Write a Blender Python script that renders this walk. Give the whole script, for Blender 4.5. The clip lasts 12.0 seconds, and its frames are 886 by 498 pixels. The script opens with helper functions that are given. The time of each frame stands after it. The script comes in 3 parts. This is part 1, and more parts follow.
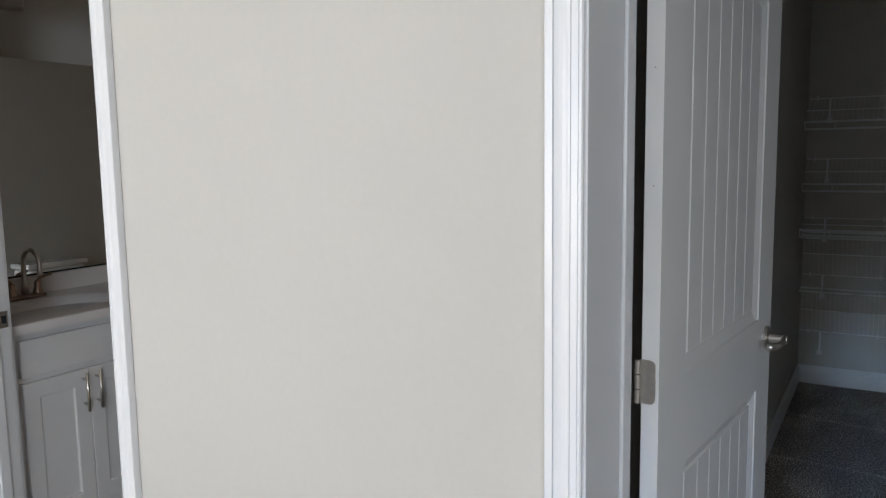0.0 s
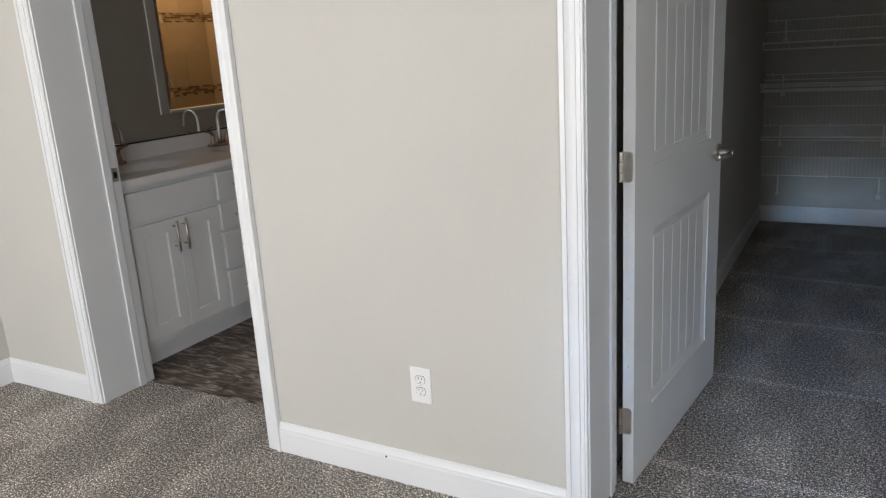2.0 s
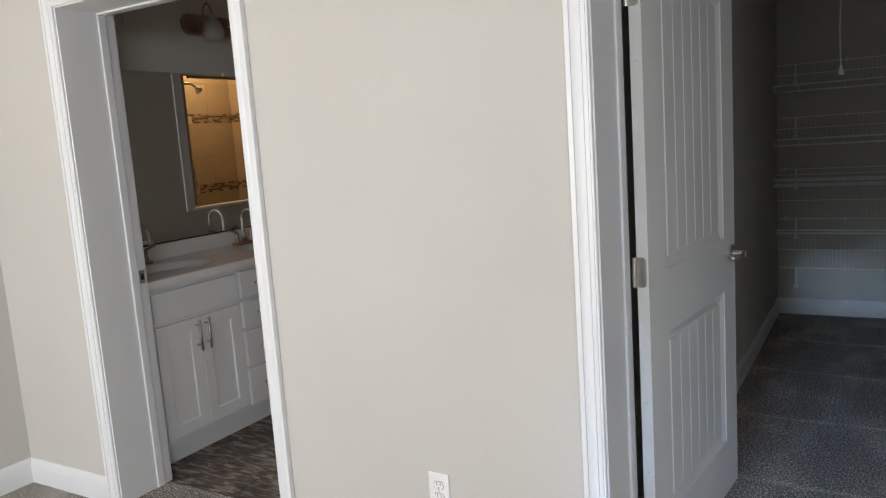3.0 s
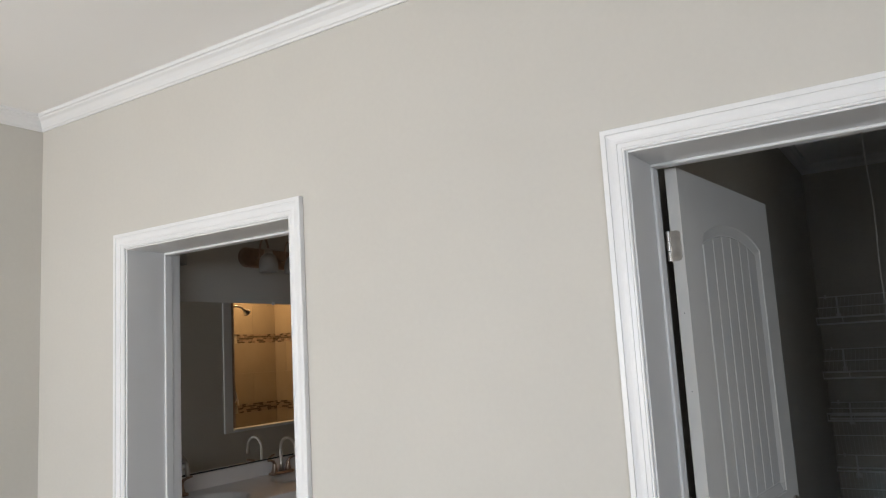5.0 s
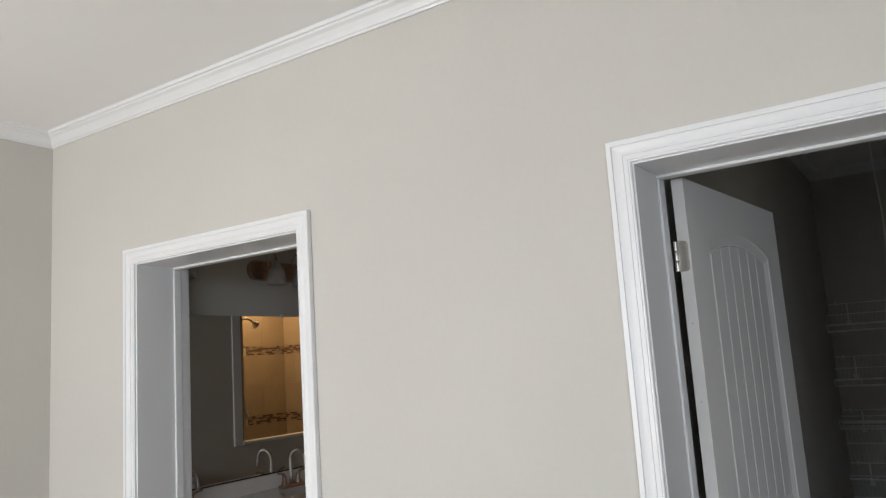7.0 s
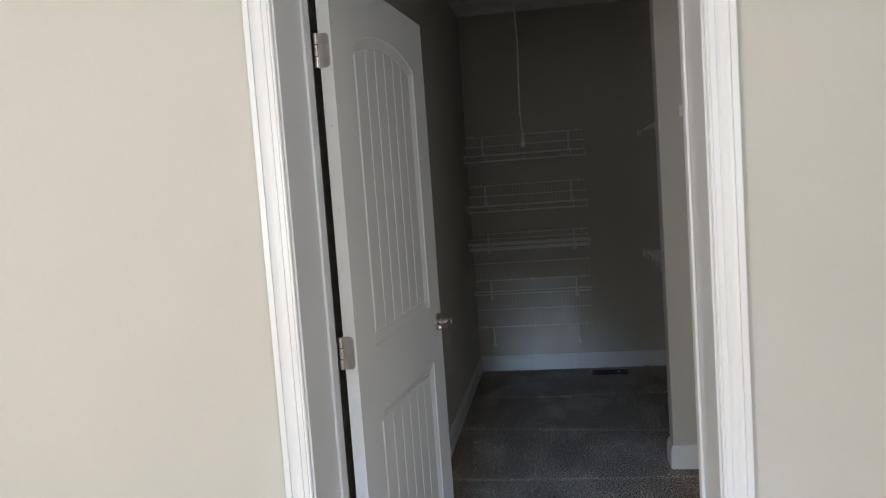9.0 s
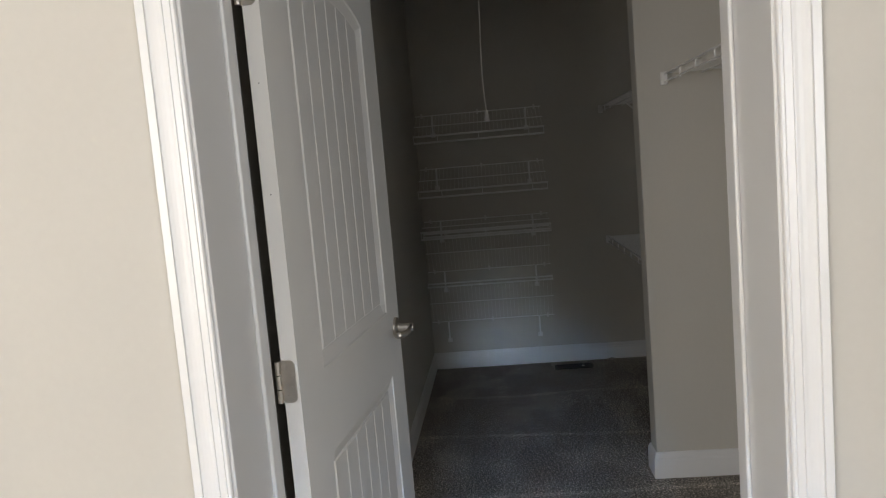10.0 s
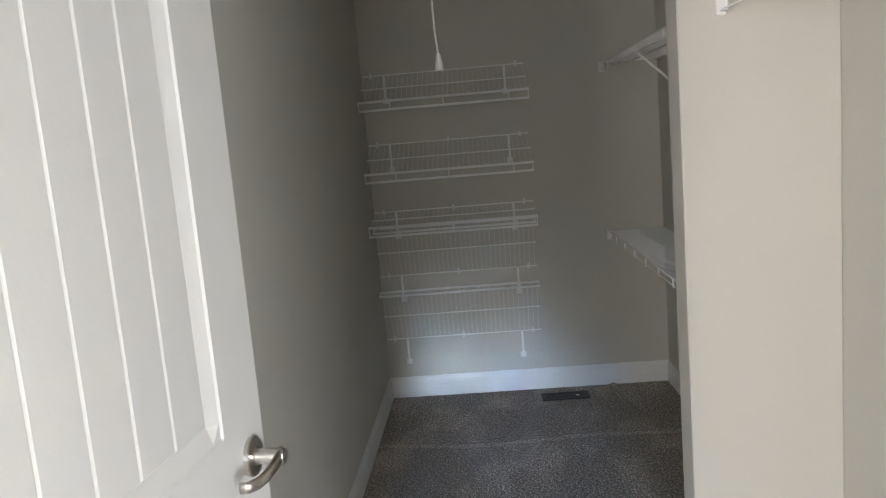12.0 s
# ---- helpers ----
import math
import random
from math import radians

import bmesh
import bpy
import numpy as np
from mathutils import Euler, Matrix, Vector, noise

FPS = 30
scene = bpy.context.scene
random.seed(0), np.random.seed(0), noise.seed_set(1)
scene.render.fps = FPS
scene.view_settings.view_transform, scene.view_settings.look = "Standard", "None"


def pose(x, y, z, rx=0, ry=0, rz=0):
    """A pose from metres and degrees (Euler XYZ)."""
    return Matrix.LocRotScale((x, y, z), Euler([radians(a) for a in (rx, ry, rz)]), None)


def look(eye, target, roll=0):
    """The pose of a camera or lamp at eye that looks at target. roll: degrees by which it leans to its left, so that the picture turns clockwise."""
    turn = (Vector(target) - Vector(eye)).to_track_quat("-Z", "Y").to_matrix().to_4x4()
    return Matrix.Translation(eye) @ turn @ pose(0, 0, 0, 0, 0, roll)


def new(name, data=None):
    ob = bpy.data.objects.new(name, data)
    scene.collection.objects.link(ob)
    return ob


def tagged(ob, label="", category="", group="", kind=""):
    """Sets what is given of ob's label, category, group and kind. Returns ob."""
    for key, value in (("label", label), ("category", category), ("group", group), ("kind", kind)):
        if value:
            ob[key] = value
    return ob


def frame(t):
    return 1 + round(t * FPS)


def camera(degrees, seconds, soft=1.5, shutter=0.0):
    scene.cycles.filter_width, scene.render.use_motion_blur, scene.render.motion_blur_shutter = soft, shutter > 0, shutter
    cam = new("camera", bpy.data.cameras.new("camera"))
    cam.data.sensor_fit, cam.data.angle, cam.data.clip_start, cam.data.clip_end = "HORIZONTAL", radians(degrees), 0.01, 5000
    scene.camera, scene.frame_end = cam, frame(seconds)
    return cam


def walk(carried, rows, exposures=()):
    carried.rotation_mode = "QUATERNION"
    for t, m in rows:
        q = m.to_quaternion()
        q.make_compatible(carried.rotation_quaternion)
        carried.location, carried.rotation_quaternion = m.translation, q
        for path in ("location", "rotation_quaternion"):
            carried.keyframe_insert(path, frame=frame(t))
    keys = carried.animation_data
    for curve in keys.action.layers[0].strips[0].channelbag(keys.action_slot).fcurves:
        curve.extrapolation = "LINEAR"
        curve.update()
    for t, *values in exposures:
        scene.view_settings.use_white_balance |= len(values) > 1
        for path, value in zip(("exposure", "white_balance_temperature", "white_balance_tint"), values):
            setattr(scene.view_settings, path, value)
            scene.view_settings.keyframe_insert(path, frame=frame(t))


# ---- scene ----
cam = camera(60.6, 12.0, soft=1.2)
PATH = [
    (0, (0.417, -1.168, 1.462), (-0.595, 0.541, 1.223), -0.9),
    (0.5, (0.428, -1.385, 1.447), (-0.553, 0.335, 1.166), -2.0),
    (1, (0.464, -1.61, 1.446), (-0.455, 0.132, 1.098), -2.2),
    (1.5, (0.546, -1.77, 1.408), (-0.381, -0.055, 0.963), -2.2),
    (2, (0.616, -1.857, 1.383), (-0.341, -0.178, 0.868), -3.5),
    (2.5, (0.64, -1.886, 1.401), (-0.347, -0.209, 0.941), -4.2),
    (3, (0.642, -1.885, 1.447), (-0.369, -0.184, 1.158), -4.0),
    (3.5, (0.638, -1.895, 1.49), (-0.389, -0.183, 1.366), -3.6),
    (3.7, (0.635, -1.899, 1.499), (-0.397, -0.186, 1.437), -3.7),
    (5.3, (0.617, -1.926, 1.563), (-0.452, -0.265, 1.879), -3.3),
    (5.5, (0.623, -1.93, 1.571), (-0.452, -0.278, 1.909), -3.4),
    (6, (0.628, -1.925, 1.578), (-0.455, -0.286, 1.951), -3.6),
    (6.5, (0.628, -1.924, 1.572), (-0.457, -0.284, 1.935), -3.7),
    (6.7, (0.624, -1.926, 1.572), (-0.459, -0.282, 1.924), -3.7),
    (8.3, (0.631, -1.838, 1.437), (-0.091, 0.022, 1.304), -3.8),
    (8.5, (0.642, -1.809, 1.444), (0.068, 0.1, 1.285), -4.0),
    (9, (0.594, -1.663, 1.448), (0.293, 0.307, 1.281), -4.1),
    (9.5, (0.512, -1.497, 1.448), (0.346, 0.488, 1.276), -3.7),
    (10, (0.476, -1.215, 1.43), (0.325, 0.767, 1.215), -4.8),
    (10.5, (0.456, -0.966, 1.417), (0.262, 1.011, 1.181), -4.2),
    (11, (0.417, -0.625, 1.424), (0.33, 1.352, 1.139), -5.4),
    (11.5, (0.482, -0.299, 1.422), (0.517, 1.681, 1.139), -4.1),
    (12, (0.538, -0.054, 1.434), (0.429, 1.922, 1.143), -4.8),
]
# seconds, stops, kelvin, tint
EXPOSURES = [(0.0, -0.62, 6350, 11), (1.5, -0.61, 6550, 11), (2.5, -0.59, 6700, 11), (3.5, -0.64, 6600, 11), (5.5, -0.73, 6550, 10.5), (6.5, -0.74, 6500, 10.5), (8.5, -0.58, 6700, 11), (9.5, -0.54, 7100, 11.5),
             (10.0, -0.46, 7200, 12), (10.5, -0.12, 7250, 12), (11.0, 0.32, 7050, 12), (12.0, 1.30, 7000, 11.5)]
walk(cam, [(t, look(eye, target, roll)) for t, eye, target, roll in PATH], EXPOSURES)


# ---- world and lights ----
CEIL = 2.745
world = bpy.data.worlds.new("world")
scene.world = world
world.use_nodes = True
wn = world.node_tree.nodes
sky = wn.new("ShaderNodeTexSky")
sky.sky_type, sky.sun_disc = "NISHITA", False
sky.sun_elevation, sky.sun_rotation = radians(48), radians(-60)
wn["Background"].inputs["Strength"].default_value = 0.10
world.node_tree.links.new(sky.outputs[0], wn["Background"].inputs["Color"])

WINDOWS = ((-2.60, -1.20, 0.55, 2.12), (-0.40, 0.95, 0.55, 2.12), (1.95, 3.35, 0.55, 2.12))          # bedroom windows: x from, x to, sill, head
SO = (2.665, 3.82, 1.00, 2.13)            # opening into the shower: y from, y to, sill, head
REAR, EAST, WEST = -4.3, 3.6, -2.78


def area_lamp(name, m, sx, sy, watts, colour, spread=180):
    lamp = bpy.data.lights.new(name, "AREA")
    lamp.shape, lamp.size, lamp.size_y, lamp.energy, lamp.color = "RECTANGLE", sx, sy, watts, colour
    lamp.spread = radians(spread)
    ob = new(name, lamp)
    ob.matrix_basis = m
    return ob


# each side window: cool sky light falling from its upper half, warmer light off the lawn rising from its lower half
for (x0, x1, z0, z1), turn, sky_watts, lawn_watts, sky_tint in ((WINDOWS[0], 0.0, 69, 90, (0.66, 0.81, 1.0)), (WINDOWS[2], -2.4, 74, 20, (0.72, 0.84, 1.0))):
    xm, zm = (x0 + x1) / 2, (z0 + z1) / 2
    area_lamp("window_sky_light", look((xm, REAR - 0.02, zm + 0.36), (xm + turn, REAR + 2, zm - 0.80)), x1 - x0, 0.70, sky_watts, sky_tint, 150)
    area_lamp("window_lawn_light", look((xm, REAR - 0.02, zm - 0.36), (xm + turn, REAR + 2, zm + 1.50)), x1 - x0, 0.70, lawn_watts, (1.0, 0.90, 0.78), 160)
# weak lamp added in the middle window to lift the closet's back wall
x0, x1, z0, z1 = WINDOWS[1]
area_lamp("window_sky_light", look(((x0 + x1) / 2, REAR - 0.02, z1 - 0.38), ((x0 + x1) / 2, REAR + 2, z1 - 0.80)), x1 - x0, 0.70, 13.5, (0.90, 0.93, 1.0), 150)
# narrow blue beams added for the pool on the closet's back wall and floor
area_lamp("closet_pool_lamp", look((0.30, REAR - 0.02, 1.72), (0.42, 4.05, 0.12)), 0.4, 0.5, 0.50, (0.48, 0.70, 1.0), 9)
area_lamp("closet_pool_lamp", look((0.30, REAR - 0.02, 1.80), (0.55, 1.35, 0.0)), 0.5, 0.4, 2.3, (0.20, 0.48, 1.0), 15)
# the recessed warm lamp over the shower
area_lamp("shower_downlight_lamp", look((-0.45, 3.45, CEIL - 0.012), (-0.45, 3.45, 0)), 0.11, 0.11, 25, (1.0, 0.64, 0.32), 172)


# ---- materials ----
def material(name, colour, rough=0.5, metal=0.0, var=0.0, scale=6.0, bump=0.0, bump_scale=80.0, fine=0.0, fine_scale=300.0, coat=0.0, spec=0.5, random_tint=0.0):
    m = bpy.data.materials.new(name)
    m.use_nodes = True
    n, l = m.node_tree.nodes, m.node_tree.links
    b = n["Principled BSDF"]
    b.inputs["Roughness"].default_value, b.inputs["Metallic"].default_value = rough, metal
    b.inputs["Coat Weight"].default_value = coat
    b.inputs["Specular IOR Level"].default_value = spec
    tc = n.new("ShaderNodeTexCoord")
    last = None
    def tex(sc, detail=3.0):
        t = n.new("ShaderNodeTexNoise")
        t.inputs["Scale"].default_value, t.inputs["Detail"].default_value = sc, detail
        l.new(tc.outputs["Object"], t.inputs["Vector"])
        return t
    def shade(source, amount, below):
        mp = n.new("ShaderNodeMapRange")
        mp.inputs["From Min"].default_value, mp.inputs["From Max"].default_value = 0.3, 0.7
        mp.inputs["To Min"].default_value, mp.inputs["To Max"].default_value = 1 - amount, 1 + amount * 0.6
        l.new(source, mp.inputs["Value"])
        mx = n.new("ShaderNodeMix")
        mx.data_type, mx.blend_type = "RGBA", "MULTIPLY"
        mx.inputs["Factor"].default_value = 1
        if below is None:
            mx.inputs["A"].default_value = (*colour, 1)
        else:
            l.new(below, mx.inputs["A"])
        l.new(mp.outputs[0], mx.inputs["B"])
        return mx.outputs["Result"]
    if var:
        last = shade(tex(scale, 4).outputs["Fac"], var, last)
    if fine:
        last = shade(tex(fine_scale, 2).outputs["Fac"], fine, last)
    if random_tint:
        oi = n.new("ShaderNodeObjectInfo")
        last = shade(oi.outputs["Random"], random_tint, last)
    if last is None:
        b.inputs["Base Color"].default_value = (*colour, 1)
    else:
        l.new(last, b.inputs["Base Color"])
    if bump:
        bp = n.new("ShaderNodeBump")
        bp.inputs["Strength"].default_value, bp.inputs["Distance"].default_value = bump, 0.002
        l.new(tex(bump_scale, 3).outputs["Fac"], bp.inputs["Height"])
        l.new(bp.outputs[0], b.inputs["Normal"])
    return m


PAINT = material("greige_wall_paint", (0.588, 0.566, 0.516), 0.75, var=0.03, scale=1.3, bump=0.07, bump_scale=150, fine=0.012, fine_scale=60, spec=0.3)
CEILING = material("white_ceiling_paint", (0.90, 0.89, 0.87), 0.9, var=0.02, scale=1.0, bump=0.1, bump_scale=160, spec=0.2)
TRIM = material("white_trim_paint", (0.79, 0.79, 0.785), 0.34, var=0.015, scale=2)
DOORPAINT = material("white_door_paint", (0.80, 0.79, 0.76), 0.38, var=0.03, scale=3, bump=0.10, bump_scale=140)
NICKEL = material("satin_nickel", (0.62, 0.58, 0.53), 0.30, 1.0, var=0.08, scale=40)
BRONZE = material("brushed_bronze", (0.44, 0.33, 0.26), 0.28, 1.0, var=0.1, scale=30)
DARK = material("dark_recess", (0.02, 0.02, 0.022), 0.8)
CABINET = material("white_cabinet_paint", (0.85, 0.84, 0.82), 0.42, var=0.02, scale=4)
COUNTER = material("cultured_marble", (0.86, 0.81, 0.77), 0.28, var=0.04, scale=7, coat=0.15)
PLASTIC = material("white_plastic", (0.82, 0.81, 0.79), 0.35)
WIRE = material("white_vinyl_coating", (0.92, 0.92, 0.91), 0.28, coat=0.5)
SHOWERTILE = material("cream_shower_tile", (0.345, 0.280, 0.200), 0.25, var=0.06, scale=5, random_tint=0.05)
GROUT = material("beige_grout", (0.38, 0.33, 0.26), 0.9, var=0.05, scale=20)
MOSAIC = material("brown_mosaic", (0.25, 0.185, 0.13), 0.25, random_tint=0.55)
FROST = material("frosted_glass", (0.46, 0.44, 0.41), 0.4)
EARTH = material("grass_ground", (0.09, 0.10, 0.05), 0.95, var=0.4, scale=0.6, fine=0.3, fine_scale=20)

FOLIAGE = material("dark_tree_foliage", (0.05, 0.075, 0.03), 0.9, var=0.5, scale=0.9, fine=0.4, fine_scale=8)


def carpet_material(name, lines):
    """lines: how far the ridges between the vacuum cleaner's passes stand out."""
    m = bpy.data.materials.new(name)
    m.use_nodes = True
    n, l = m.node_tree.nodes, m.node_tree.links
    b = n["Principled BSDF"]
    b.inputs["Roughness"].default_value, b.inputs["Specular IOR Level"].default_value = 1.0, 0.05
    tc = n.new("ShaderNodeTexCoord")
    def noise_of(scale, detail, stretch=(1, 1, 1)):
        mp, t = n.new("ShaderNodeMapping"), n.new("ShaderNodeTexNoise")
        mp.inputs["Scale"].default_value = stretch
        t.inputs["Scale"].default_value, t.inputs["Detail"].default_value = scale, detail
        l.new(tc.outputs["Object"], mp.inputs["Vector"]), l.new(mp.outputs[0], t.inputs["Vector"])
        return t.outputs["Fac"]
    def ramp(fac, *stops):
        r = n.new("ShaderNodeValToRGB")
        e = r.color_ramp.elements
        e[0].position, e[0].color = stops[0][0], (*stops[0][1], 1)
        e[1].position, e[1].color = stops[-1][0], (*stops[-1][1], 1)
        for p, c in stops[1:-1]:
            e.new(p).color = (*c, 1)
        l.new(fac, r.inputs["Fac"])
        return r.outputs["Color"]
    def times(a, c):
        x = n.new("ShaderNodeMix")
        x.data_type, x.blend_type = "RGBA", "MULTIPLY"
        x.inputs["Factor"].default_value = 1
        l.new(a, x.inputs["A"]), l.new(c, x.inputs["B"])
        return x.outputs["Result"]
    # flecked yarn, clumps of pile, and strokes left by the vacuum cleaner
    fleck = ramp(noise_of(215, 3.5), (0.36, (0.050, 0.047, 0.046)), (0.46, (0.17, 0.153, 0.138)), (0.54, (0.36, 0.322, 0.286)), (0.63, (0.84, 0.77, 0.70)))
    clump = ramp(noise_of(95, 7), (0.40, (0.62,) * 3), (0.50, (0.96,) * 3), (0.60, (1.70,) * 3))
    stroke = ramp(noise_of(1.0, 5, (5.2, 2.4, 1)), (0.44, (0.88,) * 3), (0.53, (1.0,) * 3), (0.60, (1.22,) * 3))
    w = n.new("ShaderNodeTexWave")
    w.wave_type, w.bands_direction, w.wave_profile = "BANDS", "Y", "SIN"
    w.inputs["Scale"].default_value, w.inputs["Distortion"].default_value, w.inputs["Detail"].default_value, w.inputs["Detail Scale"].default_value = 0.42, 4.5, 3.0, 0.5
    l.new(tc.outputs["Object"], w.inputs["Vector"])
    edge = ramp(w.outputs["Fac"], (0.0, (1, 1, 1)), (0.990, (1, 1, 1)), (0.998, (1 + lines,) * 3))
    l.new(times(times(times(fleck, clump), stroke), edge), b.inputs["Base Color"])
    bp = n.new("ShaderNodeBump")
    bp.inputs["Strength"].default_value, bp.inputs["Distance"].default_value = 0.55, 0.006
    l.new(noise_of(215, 3.5), bp.inputs["Height"]), l.new(bp.outputs[0], b.inputs["Normal"])
    return m


def plank_material():
    m = material("weathered_wood_vinyl", (0.20, 0.155, 0.12), 0.42, bump=0.1, bump_scale=90)
    n, l = m.node_tree.nodes, m.node_tree.links
    b = n["Principled BSDF"]
    tc, mp, oi = n.new("ShaderNodeTexCoord"), n.new("ShaderNodeMapping"), n.new("ShaderNodeObjectInfo")
    mp.inputs["Scale"].default_value = (6.5, 24, 1)
    l.new(tc.outputs["Object"], mp.inputs["Vector"])
    cx = n.new("ShaderNodeCombineXYZ")
    ml = n.new("ShaderNodeMath")
    ml.operation, ml.inputs[1].default_value = "MULTIPLY", 37.0
    l.new(oi.outputs["Random"], ml.inputs[0])
    l.new(ml.outputs[0], cx.inputs[0]), l.new(ml.outputs[0], cx.inputs[2])
    l.new(cx.outputs[0], mp.inputs["Location"])
    no = n.new("ShaderNodeTexNoise")
    no.inputs["Scale"].default_value, no.inputs["Detail"].default_value, no.inputs["Distortion"].default_value = 1.5, 12, 0.7
    l.new(mp.outputs[0], no.inputs["Vector"])
    rp = n.new("ShaderNodeValToRGB")
    e = rp.color_ramp.elements
    e[0].position, e[0].color = 0.36, (0.045, 0.032, 0.023, 1)
    e[1].position, e[1].color = 0.66, (0.40, 0.345, 0.29, 1)
    mid = e.new(0.5)
    mid.color = (0.125, 0.088, 0.064, 1)
    l.new(no.outputs["Fac"], rp.inputs["Fac"]), l.new(rp.outputs[0], b.inputs["Base Color"])
    return m


def mirror_material():
    m = bpy.data.materials.new("mirror_glass")
    m.use_nodes = True
    b = m.node_tree.nodes["Principled BSDF"]
    b.inputs["Base Color"].default_value = (0.90, 0.91, 0.90, 1)
    b.inputs["Metallic"].default_value, b.inputs["Roughness"].default_value = 1.0, 0.0
    return m


CARPET, CLOSET_CARPET = carpet_material("speckled_cut_pile_carpet", 0.0), carpet_material("vacuumed_cut_pile_carpet", 0.40)
PLANK, MIRROR = plank_material(), mirror_material()


# ---- builders ----
def box(bm, x0, x1, y0, y1, z0, z1, bevel=0.0, seg=1):
    made = bmesh.ops.create_cube(bm, size=1, matrix=Matrix.Translation(((x0 + x1) / 2, (y0 + y1) / 2, (z0 + z1) / 2)) @ Matrix.Diagonal((x1 - x0, y1 - y0, z1 - z0, 1)))["verts"]
    if bevel:
        edges = list({e for v in made for e in v.link_edges})
        bmesh.ops.bevel(bm, geom=edges, offset=bevel, segments=seg, profile=0.5, affect="EDGES")
    return bm


def tube(bm, points, radius, sides=10, closed=False):
    pts = [Vector(p) for p in points]
    rings, ref = [], None
    for i, p in enumerate(pts):
        a, b = pts[max(i - 1, 0)], pts[min(i + 1, len(pts) - 1)]
        d = (b - a).normalized()
        if ref is None:
            ref = d.orthogonal().normalized()
        ref = (ref - d * ref.dot(d)).normalized()
        side = d.cross(ref)
        r = radius[i] if isinstance(radius, (list, tuple)) else radius
        rings.append([bm.verts.new(p + r * (math.cos(2 * math.pi * k / sides) * ref + math.sin(2 * math.pi * k / sides) * side)) for k in range(sides)])
    for a, b in zip(rings, rings[1:]):
        for k in range(sides):
            bm.faces.new((a[k], a[(k + 1) % sides], b[(k + 1) % sides], b[k]))
    bm.faces.new(rings[0][::-1]), bm.faces.new(rings[-1])
    return bm


def lathe(bm, profile, m=Matrix(), sides=24):
    """profile: rows of radius and height along the local z."""
    rings = [[bm.verts.new(m @ Vector((r * math.cos(2 * math.pi * k / sides), r * math.sin(2 * math.pi * k / sides), h))) for k in range(sides)] for r, h in profile]
    for a, b in zip(rings, rings[1:]):
        for k in range(sides):
            bm.faces.new((a[k], a[(k + 1) % sides], b[(k + 1) % sides], b[k]))
    bm.faces.new(rings[0][::-1]), bm.faces.new(rings[-1])
    return bm


def sweep(bm, rows):
    """A solid strip from two or more rows of equally many points (each row is one closed section)."""
    vs = [[bm.verts.new(p) for p in row] for row in rows]
    for a, b in zip(vs, vs[1:]):
        for k in range(len(a)):
            bm.faces.new((a[k], a[(k + 1) % len(a)], b[(k + 1) % len(a)], b[k]))
    bm.faces.new(vs[0][::-1]), bm.faces.new(vs[-1])
    bmesh.ops.recalc_face_normals(bm, faces=bm.faces[:])
    return bm


def mesh_of(name, bm, mat, smooth=False):
    me = bpy.data.meshes.new(name)
    bmesh.ops.recalc_face_normals(bm, faces=bm.faces[:])
    bm.to_mesh(me)
    bm.free()
    me.materials.append(mat)
    if smooth:
        for p in me.polygons:
            p.use_smooth = True
    return me


def part(name, bm, mat, parent, label="", smooth=False):
    ob = new(name, mesh_of(name, bm, mat, smooth))
    ob.parent = parent
    if label:
        ob["label"] = label
    return ob


def thing(name, label, category, at=(0, 0, 0), group="", kind="", rz=0):
    ob = new(name)
    ob.empty_display_size = 0.1
    ob.matrix_basis = pose(*at, 0, 0, rz)
    return tagged(ob, label, category, group, kind)


def structure(name, bm, mat, label, category):
    return tagged(new(name, mesh_of(name, bm, mat)), label, category, "", "structure")


# ---- plan ----
BACK = 0.256                                 # far face of the wall with the two doors
BX0, BX1, CX0, CX1, HEAD = -2.147, -1.222, -0.008, 0.916, 2.050   # inner edges of the casings
CLW, CLB, CLE = -0.05, 4.060, 1.511            # closet: west wall, back wall, east wall
PX, PY0, PY1 = 1.088, 2.033, 2.152             # the stub wall in the closet
SHW, SHE = -1.03, -0.17                      # wall with the shower opening, back wall of the shower
R = 0.005                                    # reveal between jamb and casing


